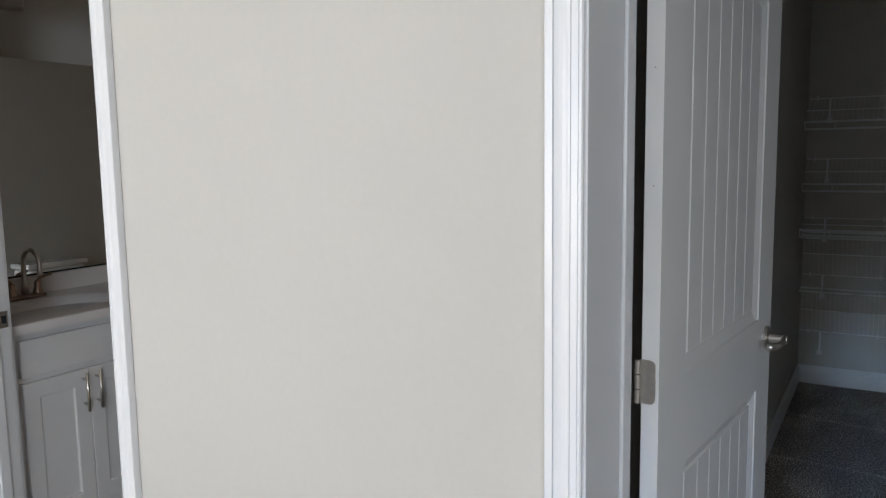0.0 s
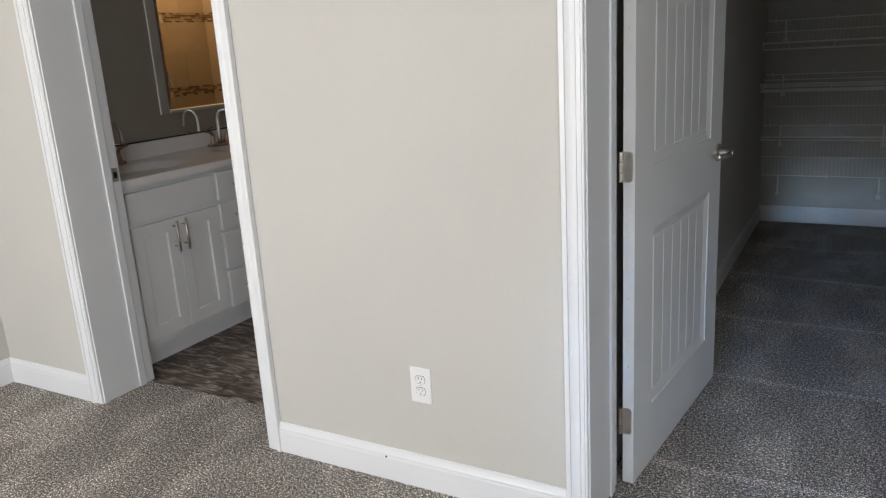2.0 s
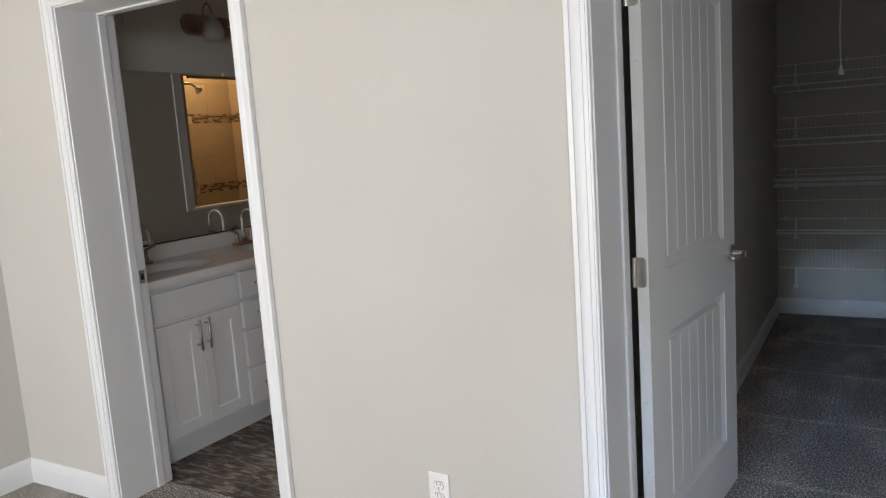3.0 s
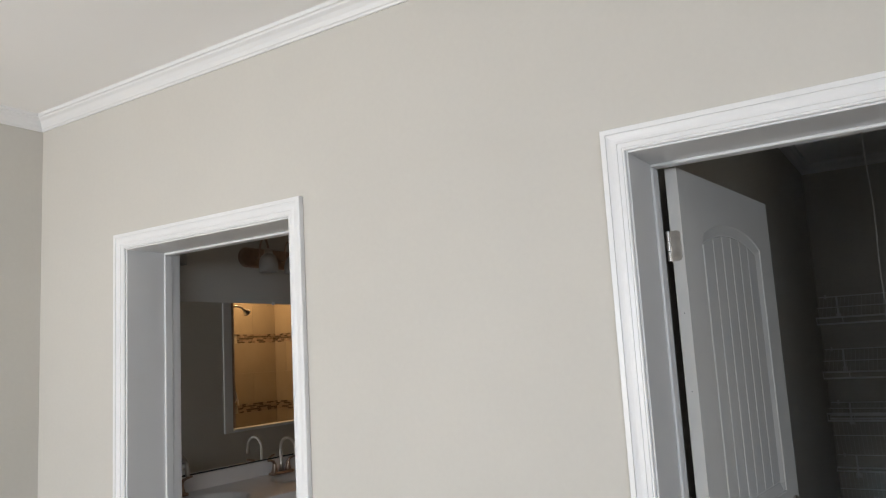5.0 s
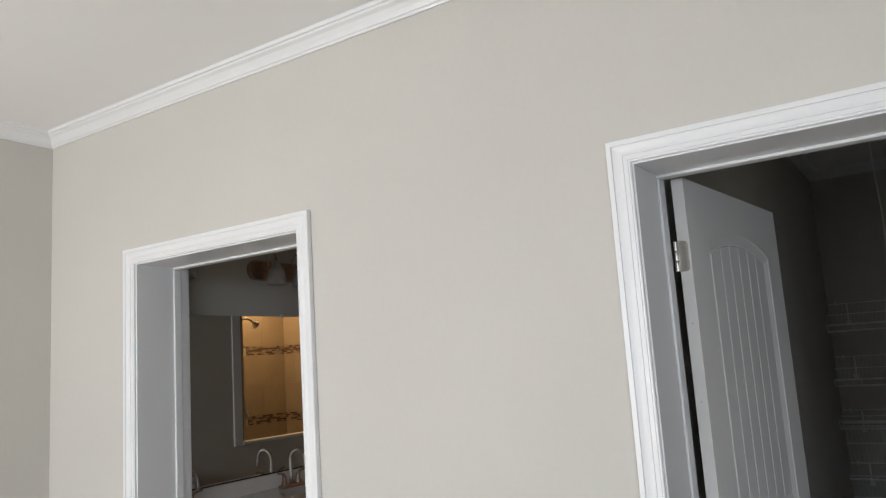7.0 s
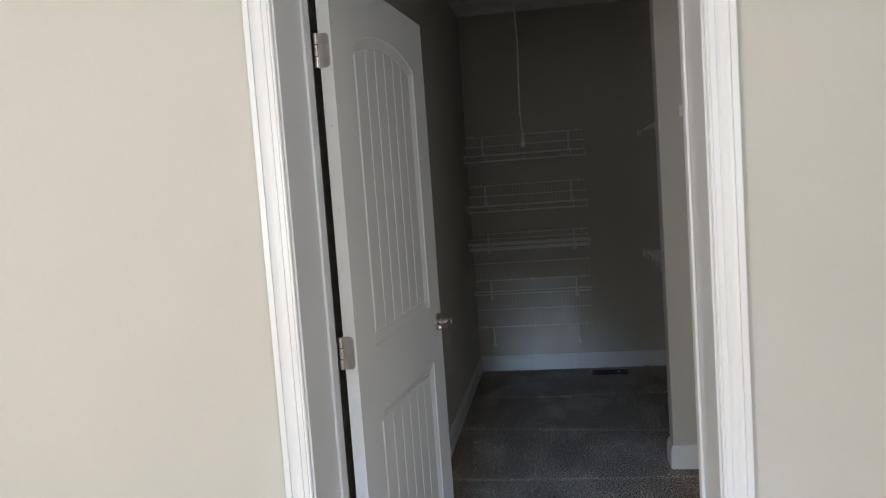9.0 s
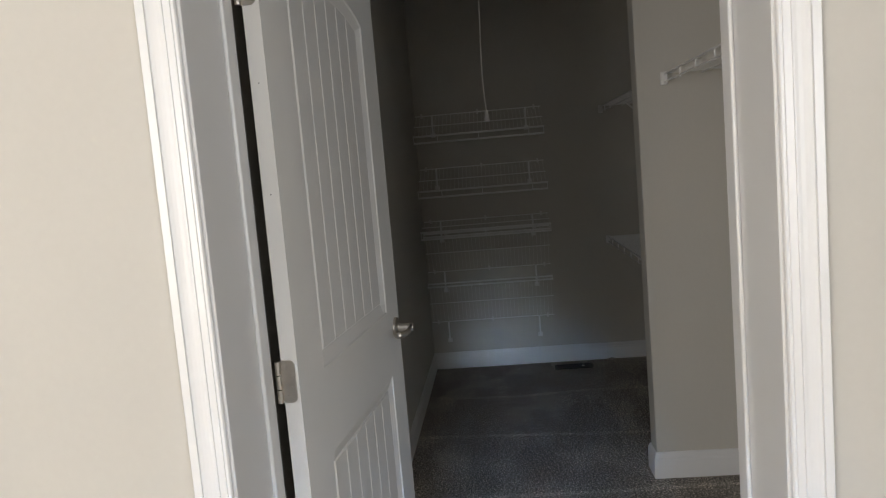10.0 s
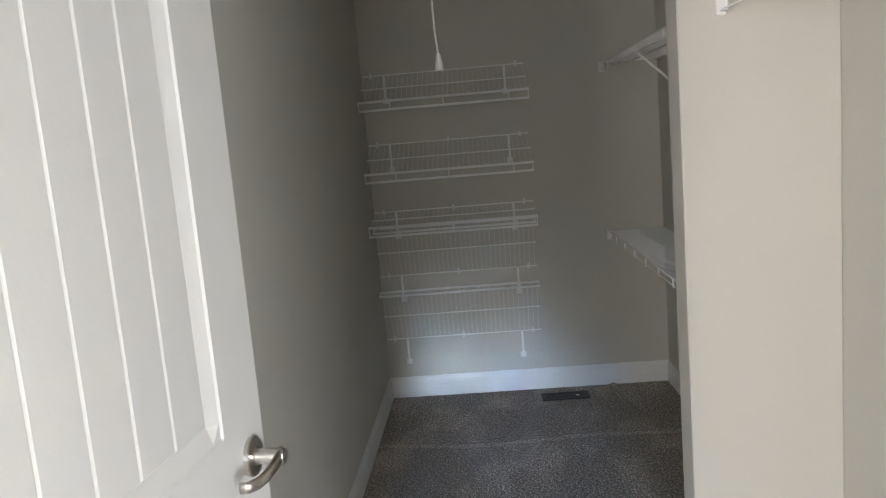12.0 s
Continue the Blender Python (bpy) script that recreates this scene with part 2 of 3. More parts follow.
def walls():
    bm = bmesh.new()
    for x0, x1 in ((WEST - 0.12, BX0 - 0.024), (BX1 + 0.024, CX0 - 0.024), (CX1 + 0.024, EAST)):
        box(bm, x0, x1, 0, BACK, 0, CEIL)
    for x0, x1 in ((BX0 - 0.024, BX1 + 0.024), (CX0 - 0.024, CX1 + 0.024)):
        box(bm, x0, x1, 0, BACK, HEAD + 0.024, CEIL)
    structure("wall_north", bm, PAINT, "greige painted bedroom wall with two door openings", "wall")
    structure("wall_west", box(bmesh.new(), WEST - 0.12, WEST, REAR, 0, 0, CEIL), PAINT, "greige painted bedroom side wall", "wall")
    structure("wall_bath_west", box(bmesh.new(), WEST - 0.12, WEST, BACK, CLB + 0.12, 0, CEIL), PAINT, "greige painted bathroom wall behind the vanity", "wall")
    structure("wall_east", box(bmesh.new(), EAST, EAST + 0.12, REAR, BACK, 0, CEIL), PAINT, "plain greige painted bedroom wall", "wall")
    bm = bmesh.new()
    edges = [WEST - 0.12, *[x for w in WINDOWS for x in w[:2]], EAST + 0.12]
    for x0, x1 in zip(edges[::2], edges[1::2]):
        box(bm, x0, x1, REAR - 0.14, REAR, 0, CEIL)
    for x0, x1, z0, z1 in WINDOWS:
        box(bm, x0, x1, REAR - 0.14, REAR, 0, z0), box(bm, x0, x1, REAR - 0.14, REAR, z1, CEIL)
    structure("wall_south", bm, PAINT, "plain greige painted bedroom wall with a window opening", "wall")
    # closet
    structure("wall_closet_west", box(bmesh.new(), SHE + 0.012, CLW, BACK, CLB, 0, CEIL), PAINT, "greige painted closet side wall behind the open door", "wall")
    structure("wall_closet_back", box(bmesh.new(), WEST, CLE + 0.12, CLB, CLB + 0.12, 0, CEIL), PAINT, "greige painted closet back wall with wire shelves", "wall")
    structure("wall_closet_east", box(bmesh.new(), CLE, CLE + 0.12, BACK, CLB, 0, CEIL), PAINT, "greige painted closet side wall", "wall")
    structure("wall_closet_stub", box(bmesh.new(), PX, CLE, PY0, PY1, 0, CEIL, 0.004), PAINT, "greige painted stub wall dividing the closet", "wall")
    # bathroom wall with the opening into the shower
    bm = bmesh.new()
    y0, y1, z0, z1 = SO
    box(bm, SHW, SHW + 0.09, BACK, y0, 0, CEIL), box(bm, SHW, SHW + 0.09, y1, CLB, 0, CEIL)
    box(bm, SHW, SHW + 0.09, y0, y1, 0, z0), box(bm, SHW, SHW + 0.09, y0, y1, z1, CEIL)
    structure("wall_bath_east", bm, PAINT, "greige painted bathroom wall with a shower opening", "wall")
    structure("wall_shower_end", box(bmesh.new(), SHW + 0.14, SHE, SO[0] + 0.105, SO[0] + 0.145, 0, CEIL), PAINT, "end wall of the shower stall", "wall")


def floors_and_ceilings():
    structure("floor", box(bmesh.new(), WEST - 0.1, EAST + 0.1, REAR - 0.1, 0.245, -0.06, 0), CARPET, "grey-beige speckled cut-pile bedroom carpet", "carpet")
    structure("floor_closet", box(bmesh.new(), CLW - 0.1, CLE + 0.1, 0.245, CLB + 0.02, -0.06, 0), CLOSET_CARPET, "grey-beige speckled closet carpet with vacuum marks", "carpet")
    structure("floor_bath_base", box(bmesh.new(), WEST - 0.1, CLW - 0.1, 0.245, CLB + 0.02, -0.06, -0.010), DARK, "dark underlay below the vinyl planks", "floor")
    structure("ceiling", box(bmesh.new(), WEST - 0.12, EAST + 0.12, REAR - 0.14, CLB + 0.12, CEIL, CEIL + 0.1), CEILING, "flat white painted ceiling", "ceiling")


# casing: rows of distance from the inner edge and thickness
CASING = [(0, 0), (0, 0.008), (0.002, 0.0105), (0.0045, 0.0105), (0.0055, 0.0085), (0.0068, 0.0085), (0.0078, 0.0108), (0.0185, 0.0108), (0.0192, 0.0132), (0.0215, 0.0132), (0.026, 0.0122), (0.032, 0.0124), (0.038, 0.0136), (0.0435, 0.0156), (0.0447, 0.0150), (0.0455, 0.0190), (0.0575, 0.0190), (0.059, 0.0172), (0.059, 0)]
CASING = [(u * 1.06, v) for u, v in CASING]


def casing_set(parent, x0, x1, head, y, out, label):
    """Three mitred boards round an opening in a wall along x; out: -1 towards -y."""
    for side, x in ((-1, x0), (1, x1)):
        rows = [[(x + side * u, y + out * v, z(u)) for u, v in CASING] for z in (lambda u: 0.0, lambda u: head + u)]
        part("casing", sweep(bmesh.new(), rows), TRIM, parent, label)
    rows = [[(x(u), y + out * v, head + u) for u, v in CASING] for x in (lambda u: x0 - u, lambda u: x1 + u)]
    part("casing", sweep(bmesh.new(), rows), TRIM, parent, label)


def door_frame(name, x0, x1, label, strike_side):
    f = tagged(new(name), label, "door frame", "", "structure")
    j0, j1, jh = x0 + R, x1 - R, HEAD - R
    t, y0, y1 = 0.028, -0.001, BACK + 0.001
    part("jamb", box(bmesh.new(), j0 - t, j0, y0, y1, 0, jh + t, 0.0015), TRIM, f)
    part("jamb", box(bmesh.new(), j1, j1 + t, y0, y1, 0, jh + t, 0.0015), TRIM, f)
    part("jamb", box(bmesh.new(), j0, j1, y0, y1, jh, jh + t, 0.0015), TRIM, f)
    s0, s1, d = 0.178, 0.216, 0.009
    part("door_stop", box(bmesh.new(), j0, j0 + d, s0, s1, 0, jh - d, 0.004, 2), TRIM, f)
    part("door_stop", box(bmesh.new(), j1 - d, j1, s0, s1, 0, jh - d, 0.004, 2), TRIM, f)
    part("door_stop", box(bmesh.new(), j0, j1, s0, s1, jh - d, jh, 0.004, 2), TRIM, f)
    casing_set(f, x0, x1, HEAD, -0.0005, -1, "white moulded casing")
    casing_set(f, x0, x1, HEAD, BACK + 0.0005, 1, "white moulded casing")
    if strike_side:
        x = j0 if strike_side < 0 else j1
        bm = box(bmesh.new(), x - 0.001 if strike_side < 0 else x - 0.0018, x + 0.0018 if strike_side < 0 else x + 0.001, 0.221, 0.252, 0.915, 0.972, 0.0008)
        sp = part("strike_plate", bm, NICKEL, f, "satin nickel strike plate")
        part("latch_hole", box(bmesh.new(), x - 0.001, x + 0.0024, 0.229, 0.245, 0.93, 0.957), DARK, sp)


BASE = [(0, 0), (0.013, 0), (0.013, 0.079), (0.011, 0.087), (0.0115, 0.092), (0.009, 0.098), (0.006, 0.107), (0.0045, 0.114), (0, 0.116)]
CROWN = [(0, 0), (0.006, 0.0), (0.009, 0.007), (0.014, 0.010), (0.020, 0.024), (0.031, 0.038), (0.044, 0.046), (0.047, 0.052), (0.054, 0.054), (0.056, 0.062), (0.058, 0.066), (0, 0.066)]


def run(name, profile, z, points, label, category, mat):
    """A moulding along a line of plan points; its profile stands to the left of the way, mitred at the turns."""
    pts = [Vector(p) for p in points]
    rows = []
    for i, p in enumerate(pts):
        ways = [(b - a).normalized() for a, b in ((pts[i - 1], p) if i else (p, pts[1]), (p, pts[i + 1]) if i < len(pts) - 1 else (pts[-2], p))]
        sides = [Vector((-w.y, w.x)) for w in ways]
        mid = (sides[0] + sides[1]).normalized()
        mid /= max(mid.dot(sides[0]), 0.2)
        rows.append([(p.x + mid.x * u, p.y + mid.y * u, z + v) for u, v in profile])
    return structure(name, sweep(bmesh.new(), rows), mat, label, category)


def mouldings():
    e = 0.0008
    lab = "white moulded wooden baseboard"
    run("baseboard_1", BASE, 0, [(BX0 - 0.0630, -e), (WEST + e, -e), (WEST + e, REAR + e), (EAST - e, REAR + e), (EAST - e, -e), (CX1 + 0.0630, -e)], lab, "baseboard", TRIM)
    run("baseboard_2", BASE, 0, [(CX0 - 0.0630, -e), (BX1 + 0.0630, -e)], lab, "baseboard", TRIM)
    run("baseboard_3", BASE, 0, [(CX1 + 0.0630, BACK + e), (CLE - e, BACK + e), (CLE - e, PY0 - e), (PX - e, PY0 - e), (PX - e, PY1 + e), (CLE - e, PY1 + e), (CLE - e, CLB - e), (CLW + e, CLB - e), (CLW + e, BACK + 0.02)], lab, "baseboard", TRIM)
    crown = "white moulded crown trim below the ceiling"
    z = CEIL - 0.066
    run("crown_1", CROWN, z, [(EAST - e, -e), (WEST + e, -e), (WEST + e, REAR + e), (EAST - e, REAR + e), (EAST - e, -0.06)], crown, "crown trim", TRIM)
    run("crown_2", CROWN, z, [(CX1 + 0.5, BACK + e), (CLE - e, BACK + e), (CLE - e, PY0 - e), (PX - e, PY0 - e), (PX - e, PY1 + e), (CLE - e, PY1 + e), (CLE - e, CLB - e), (CLW + e, CLB - e), (CLW + e, BACK + 0.02)], crown, "crown trim", TRIM)


def window(name, x0, x1, z0, z1):
    w = tagged(new(name), "white framed bedroom window", "window", "", "structure")
    y0, y1 = REAR - 0.12, REAR - 0.05
    for a, b, c, d in ((x0, x0 + 0.05, z0, z1), (x1 - 0.05, x1, z0, z1), (x0 + 0.05, x1 - 0.05, z0, z0 + 0.05), (x0 + 0.05, x1 - 0.05, z1 - 0.05, z1)):
        part("window_frame", box(bmesh.new(), a, b, y0, y1, c, d, 0.003), TRIM, w)


def outdoors():
    structure("ground", box(bmesh.new(), -150, 150, -150, 150, -0.60, -0.40), EARTH, "mown green lawn outside the windows", "ground")
    # unseen row of trees, added to keep low sky out of the windows
    bm = bmesh.new()
    rows = []
    for k in range(241):
        x = -60 + k * 0.5
        h = 5.2 + 1.1 * noise.noise((x * 0.13, 3.1, 0)) + 0.8 * noise.noise((x * 0.6, 7.7, 0)) + 0.3 * noise.noise((x * 2.3, 1.2, 0))
        rows.append([(x, -28 + 0.8 * noise.noise((x * 0.3, z, 5.0)), -0.42 + (h + 0.42) * z) for z in (0, 0.3, 0.6, 0.85, 1.0)] + [(x, -31, h * 0.9), (x, -31, -0.42)])
    structure("backdrop", sweep(bm, rows), FOLIAGE, "unseen dark green tree row added to block the low sky", "trees")


# ---- closet door ----
def plank_panel_door(name, label):
    """A moulded two-panel door: local x from hinge edge to free edge, z up; the shown face is at y = 0 and the back at y = 0.035."""
    W, H, T = 0.914, 2.043, 0.035
    d = thing(name, label, "door")
    u0, u1, st = 0.158, W - 0.145, 0.038
    f0, f1 = u0 + st, u1 - st
    us = [0, u0 - 0.02, u0 - 0.006, u0, u0 + 0.004, u0 + 0.030, u0 + 0.034, f0]
    n_planks = 6
    step = (f1 - f0) / n_planks
    grooves = [f0 + step * k for k in range(1, n_planks)]
    for g in grooves:
        us += [g - step / 2, g - 0.0036, g, g + 0.0036]
    us += [f1 - step / 2, f1, u1 - 0.034, u1 - 0.030, u1 - 0.004, u1, u1 + 0.006, u1 + 0.02, W]
    def across(u, a, b):
        """The sunk depth over one direction, from the distance inside the panel's outer line."""
        s = min(u - a, b - u)
        if s <= 0:
            return 0.0
        pts = [(0, 0), (0.004, 0.0036), (0.030, 0.0112), (0.034, 0.0128), (0.038, 0.0088), (9, 0.0088)]
        for (p, q), (r, t) in zip(pts, pts[1:]):
            if s <= r:
                return q + (t - q) * (s - p) / (r - p)
    off = [0, 0.004, 0.030, 0.034, 0.038]
    L0, L1, P0, SH, PK = 0.210, 0.801, 0.999, 1.850, 1.912
    def arch(u):
        s = max(0.0, 1 - ((u - (u0 + u1) / 2) / ((u1 - u0) / 2)) ** 2)
        return SH + (PK - SH) * s ** 0.8
    lines = [(lambda u: 0.0, None)]
    lines += [(lambda u, o=o: L0 + o, o) for o in off] + [(lambda u, o=o: L1 - o, o) for o in off[::-1]]
    lines += [(lambda u, o=o: P0 + o, o) for o in off]
    lines += [(lambda u, k=k: P0 + 0.038 + (arch(u) - 0.076 - P0) * k / 6, 9) for k in range(1, 6)]
    lines += [(lambda u, o=o: arch(u) - o, o) for o in off[::-1]] + [(lambda u: H, None)]
    bm = bmesh.new()
    grid = []
    for i, u in enumerate(us):
        col = []
        for f, o in lines:
            dep = 0.0
            if o is not None:
                s = min(u - u0, u1 - u, o)
                dep = across(s, 0, 99) if s > 0 else 0.0
                if s >= 0.0379 and any(abs(u - g) < 1e-6 for g in grooves):
                    dep += 0.0026
            col.append(bm.verts.new((u, dep, f(u))))
        grid.append(col)
    for a, b in zip(grid, grid[1:]):
        for k in range(len(a) - 1):
            bm.faces.new((a[k], b[k], b[k + 1], a[k + 1]))
    back = [[bm.verts.new((u, T, z)) for z in (0, H)] for u in (0, W)]
    bm.faces.new((back[0][0], back[0][1], back[1][1], back[1][0]))
    bm.faces.new([*grid[0], back[0][1], back[0][0]])
    bm.faces.new([*grid[-1][::-1], back[1][0], back[1][1]])
    bm.faces.new([*[c[0] for c in grid][::-1], back[0][0], back[1][0]])
    bm.faces.new([*[c[-1] for c in grid], back[1][1], back[0][1]])
    part("leaf", bm, DOORPAINT, d, "white moulded leaf with plank panels")
    for z in (1.770, 0.972, 0.170):
        h = part("hinge", hinge_leaf(z), NICKEL, d, "satin nickel butt hinge with rounded leaf")
        bm = bmesh.new()
        for k in range(3):
            tube(bm, [(-0.006, T + 0.006, z + 0.001 + 0.0297 * k), (-0.006, T + 0.006, z + 0.0285 + 0.0297 * k)], 0.0062, 14)
        part("knuckle", bm, NICKEL, h)
        for dx, dz in ((0.009, 0.012), (0.020, 0.032), (0.020, 0.057), (0.009, 0.077)):
            part("screw", lathe(bmesh.new(), [(0.0038, 0), (0.0038, 0.0006), (0.001, 0.0009)], Matrix.Translation((-0.0022, T - dx, z + dz)) @ Matrix.Rotation(radians(-90), 4, "Y"), 10), NICKEL, h)
    lever(d, W - 0.060, 0.0, 0.935, -1)
    lever(d, W - 0.060, T, 0.935, 1)
    for z in (1.62, 1.40, 0.62, 0.40):
        part("nail_hole", lathe(bmesh.new(), [(0.0013, 0), (0.0013, 0.0003)], Matrix.Translation((-0.0001, T * 0.5, z)) @ Matrix.Rotation(radians(-90), 4, "Y"), 8), DARK, d)
    part("latch_plate", box(bmesh.new(), W - 0.0005, W + 0.0012, 0.005, T - 0.005, 0.888, 0.944, 0.0005), NICKEL, d)
    return d


def hinge_leaf(z):
    """The leaf on the hinge edge, with rounded outer corners."""
    T = 0.035
    out = [(T + 0.003, 0), (T + 0.003, 0.089)]
    r, w = 0.012, 0.029
    for a in range(0, 91, 15):
        out.append((T - w + r - r * math.sin(radians(a)), 0.089 - r + r * math.cos(radians(a))))
    for a in range(0, 91, 15):
        out.append((T - w + r - r * math.cos(radians(a)), r - r * math.sin(radians(a))))
    return sweep(bmesh.new(), [[(x, y, z + v) for y, v in out] for x in (-0.0022, 0.0004)])


def lever(d, u, y, z, out):
    m = Matrix.Translation((u, y, z)) @ Matrix.Rotation(radians(90 if out < 0 else -90), 4, "X")
    h = part("door_handle", lathe(bmesh.new(), [(0.0330, 0), (0.0330, 0.007), (0.0310, 0.0095), (0.0160, 0.0105), (0.0135, 0.012), (0.0130, 0.056), (0.0120, 0.060)], m, 32), NICKEL, d, "satin nickel lever handle on a round rose")
    bm = bmesh.new()
    pts = [(0.012, 0.050), (-0.010, 0.052), (-0.040, 0.055), (-0.075, 0.056), (-0.100, 0.052), (-0.114, 0.042), (-0.116, 0.030)]
    half = [0.0130, 0.0130, 0.0118, 0.0105, 0.0100, 0.0098, 0.0095]
    rows = []
    for i, (p, q) in enumerate(pts):
        a, c = pts[max(i - 1, 0)], pts[min(i + 1, len(pts) - 1)]
        w = Vector((c[0] - a[0], c[1] - a[1])).normalized()
        nx, ny = -w.y, w.x
        rows.append([(u + p + nx * 0.0062 * math.cos(radians(t)), y + out * (q + ny * 0.0062 * math.cos(radians(t))), z + half[i] * math.sin(radians(t))) for t in range(0, 360, 30)])
    part("lever", sweep(bm, rows), NICKEL, h, "", True)


walls()
floors_and_ceilings()
door_frame("door_1", BX0, BX1, "white cased bathroom doorway with deep jambs", -1)
door_frame("door_2", CX0, CX1, "white cased closet doorway with deep jambs", 0)
mouldings()
outdoors()
window("window_1", *WINDOWS[0])
window("window_2", *WINDOWS[1])
window("window_4", *WINDOWS[2])

DOOR_OPEN = 84.6
leaf = plank_panel_door("closet_door", "white two-panel plank door standing open into the closet")
leaf.matrix_basis = Matrix.Translation((0.004, 0.272, 0.003)) @ Matrix.Rotation(radians(DOOR_OPEN), 4, "Z") @ Matrix.Translation((0.006, -0.041, 0))


# ---- closet shelves ----
DECK_WIRE = mesh_of("deck_wire", tube(bmesh.new(), [(0, 0, 0), (0, -1, 0)], 1.0, 6), WIRE)


def unit_wire(parent, a, b, r):
    """One straight wire from a to b in the parent's frame, sharing one mesh."""
    a, b = Vector(a), Vector(b)
    d = b - a
    ob = new("wire", DECK_WIRE)
    ob.parent = parent
    q = Vector((0, -1, 0)).rotation_difference(d.normalized())
    ob.matrix_basis = Matrix.LocRotScale(a, q, (r, d.length, r))
    return ob


def shoe_shelf(z, rise, x0=-0.042, x1=0.816):
    """A tilted wire shelf on the back wall: wall wire at height z, front lip higher or lower by rise."""
    depth = math.sqrt(0.305 ** 2 - rise ** 2)
    s = thing("wire_shelf", "white vinyl-coated wire shoe shelf with a front lip, tilted " + ("down" if rise < 0 else "up"), "shelf", (0, CLB, z), "wire shoe shelves on the closet wall")
    nrm = Vector((0, rise, depth)) / 0.305
    def at(f, lift=0.0):
        return Vector((0, -0.008 - depth * f, rise * f)) + nrm * lift
    for f, lift, r in ((0, 0, 0.0036), (0.5, -0.004, 0.0034), (1.0, 0, 0.0062), (1.0, -0.048, 0.0062)):
        p = at(f, lift)
        part("rail", tube(bmesh.new(), [(x0, p.y, p.z), (x1, p.y, p.z)], r, 8), WIRE, s)
    a, b, c = at(0.0, 0.003), at(1.0, 0.003), at(1.0, -0.048)
    n = 32
    for k in range(n + 1):
        x = x0 + 0.012 + (x1 - x0 - 0.024) * k / n
        unit_wire(s, (x, a.y, a.z), (x, b.y, b.z), 0.0008)
    for x in (x0 + 0.003, x0 + 0.16, (x0 + x1) / 2, x1 - 0.10, x1 - 0.003):
        unit_wire(s, (x, b.y, b.z), (x, c.y, c.z), 0.0028)
    for x in (x0 + 0.045, (x0 + x1) / 2, x1 - 0.045):
        part("wall_clip", box(bmesh.new(), x - 0.006, x + 0.006, -0.0145, 0.0, -0.014, 0.016, 0.002), PLASTIC, s)
    for x in (x0 + 0.115, x1 - 0.105):
        bk = part("bracket", box(bmesh.new(), x - 0.006, x + 0.006, -0.022, -0.010, -0.135, 0.002, 0.002), WIRE, s)
        part("foot", box(bmesh.new(), x - 0.016, x + 0.016, -0.012, 0.0, -0.150, -0.120, 0.003), PLASTIC, bk)
    return s


for z, rise in ((1.784, -0.148), (1.419, -0.144), (1.055, -0.048), (0.700, 0.280), (0.341, 0.289)):
    shoe_shelf(z, rise)


def side_shelf(y0, y1, z, dp, braces):
    s = thing("hanging_shelf", "white vinyl-coated wire closet shelf along the wall", "shelf", (CLE, 0, z), "wire hanging shelves in the closet")
    for x, dz, r in ((-0.008, 0, 0.003), (-dp * 0.5, -0.004, 0.003), (-dp, 0, 0.0034), (-dp, -0.032, 0.0034)):
        part("rail", tube(bmesh.new(), [(x, y0, dz), (x, y1, dz)], r, 8), WIRE, s)
    n = round((y1 - y0) / 0.0254)
    for k in range(n + 1):
        y = y0 + 0.01 + (y1 - y0 - 0.02) * k / n
        unit_wire(s, (-0.006, y, 0.003), (-dp, y, 0.003), 0.0014)
        if k % 9 == 4:
            unit_wire(s, (-dp, y, 0.002), (-dp, y, -0.040), 0.0038)
    for y in braces:
        part("brace", tube(bmesh.new(), [(-dp + 0.01, y, -0.004), (-0.012, y, -0.26)], 0.0055, 8), WIRE, s)
    for y, d in ((y0, 1), (y1, -1)):
        part("end_bracket", box(bmesh.new(), -dp - 0.014, -dp + 0.014, min(y, y + d * 0.016), max(y, y + d * 0.016), -0.044, 0.010, 0.003), PLASTIC, s)
    return s


side_shelf(PY1, CLB, 1.745, 0.292, (2.45, 3.30))
side_shelf(PY1, CLB, 0.858, 0.292, (2.45, 3.30))
side_shelf(BACK + 0.02, PY0, 1.732, 0.313, ())


# ---- closet: pull cord, floor register ----
def pull_cord(x, y, z):
    c = thing("pull_cord", "thin white ceiling pull cord with a bell-shaped tip", "cord", (x, y, CEIL))
    d = z - CEIL
    pts = [(0.004 * math.sin(k * 1.1), 0.003 * math.cos(k * 0.8), d * k / 12 if k < 12 else d + 0.035) for k in range(13)]
    part("cord", tube(bmesh.new(), pts, 0.0021, 7), PLASTIC, c)
    part("tip", lathe(bmesh.new(), [(0.0095, 0), (0.0105, 0.002), (0.0085, 0.016), (0.0055, 0.034), (0.0030, 0.040)], Matrix.Translation((pts[-1][0], pts[-1][1], d)), 18), PLASTIC, c, "white plastic bell tip", True)
    part("ceiling_eyelet", lathe(bmesh.new(), [(0.016, 0), (0.016, -0.004), (0.006, -0.008), (0.003, -0.012)], Matrix(), 18), NICKEL, c)


pull_cord(0.459, 1.850, 1.597)


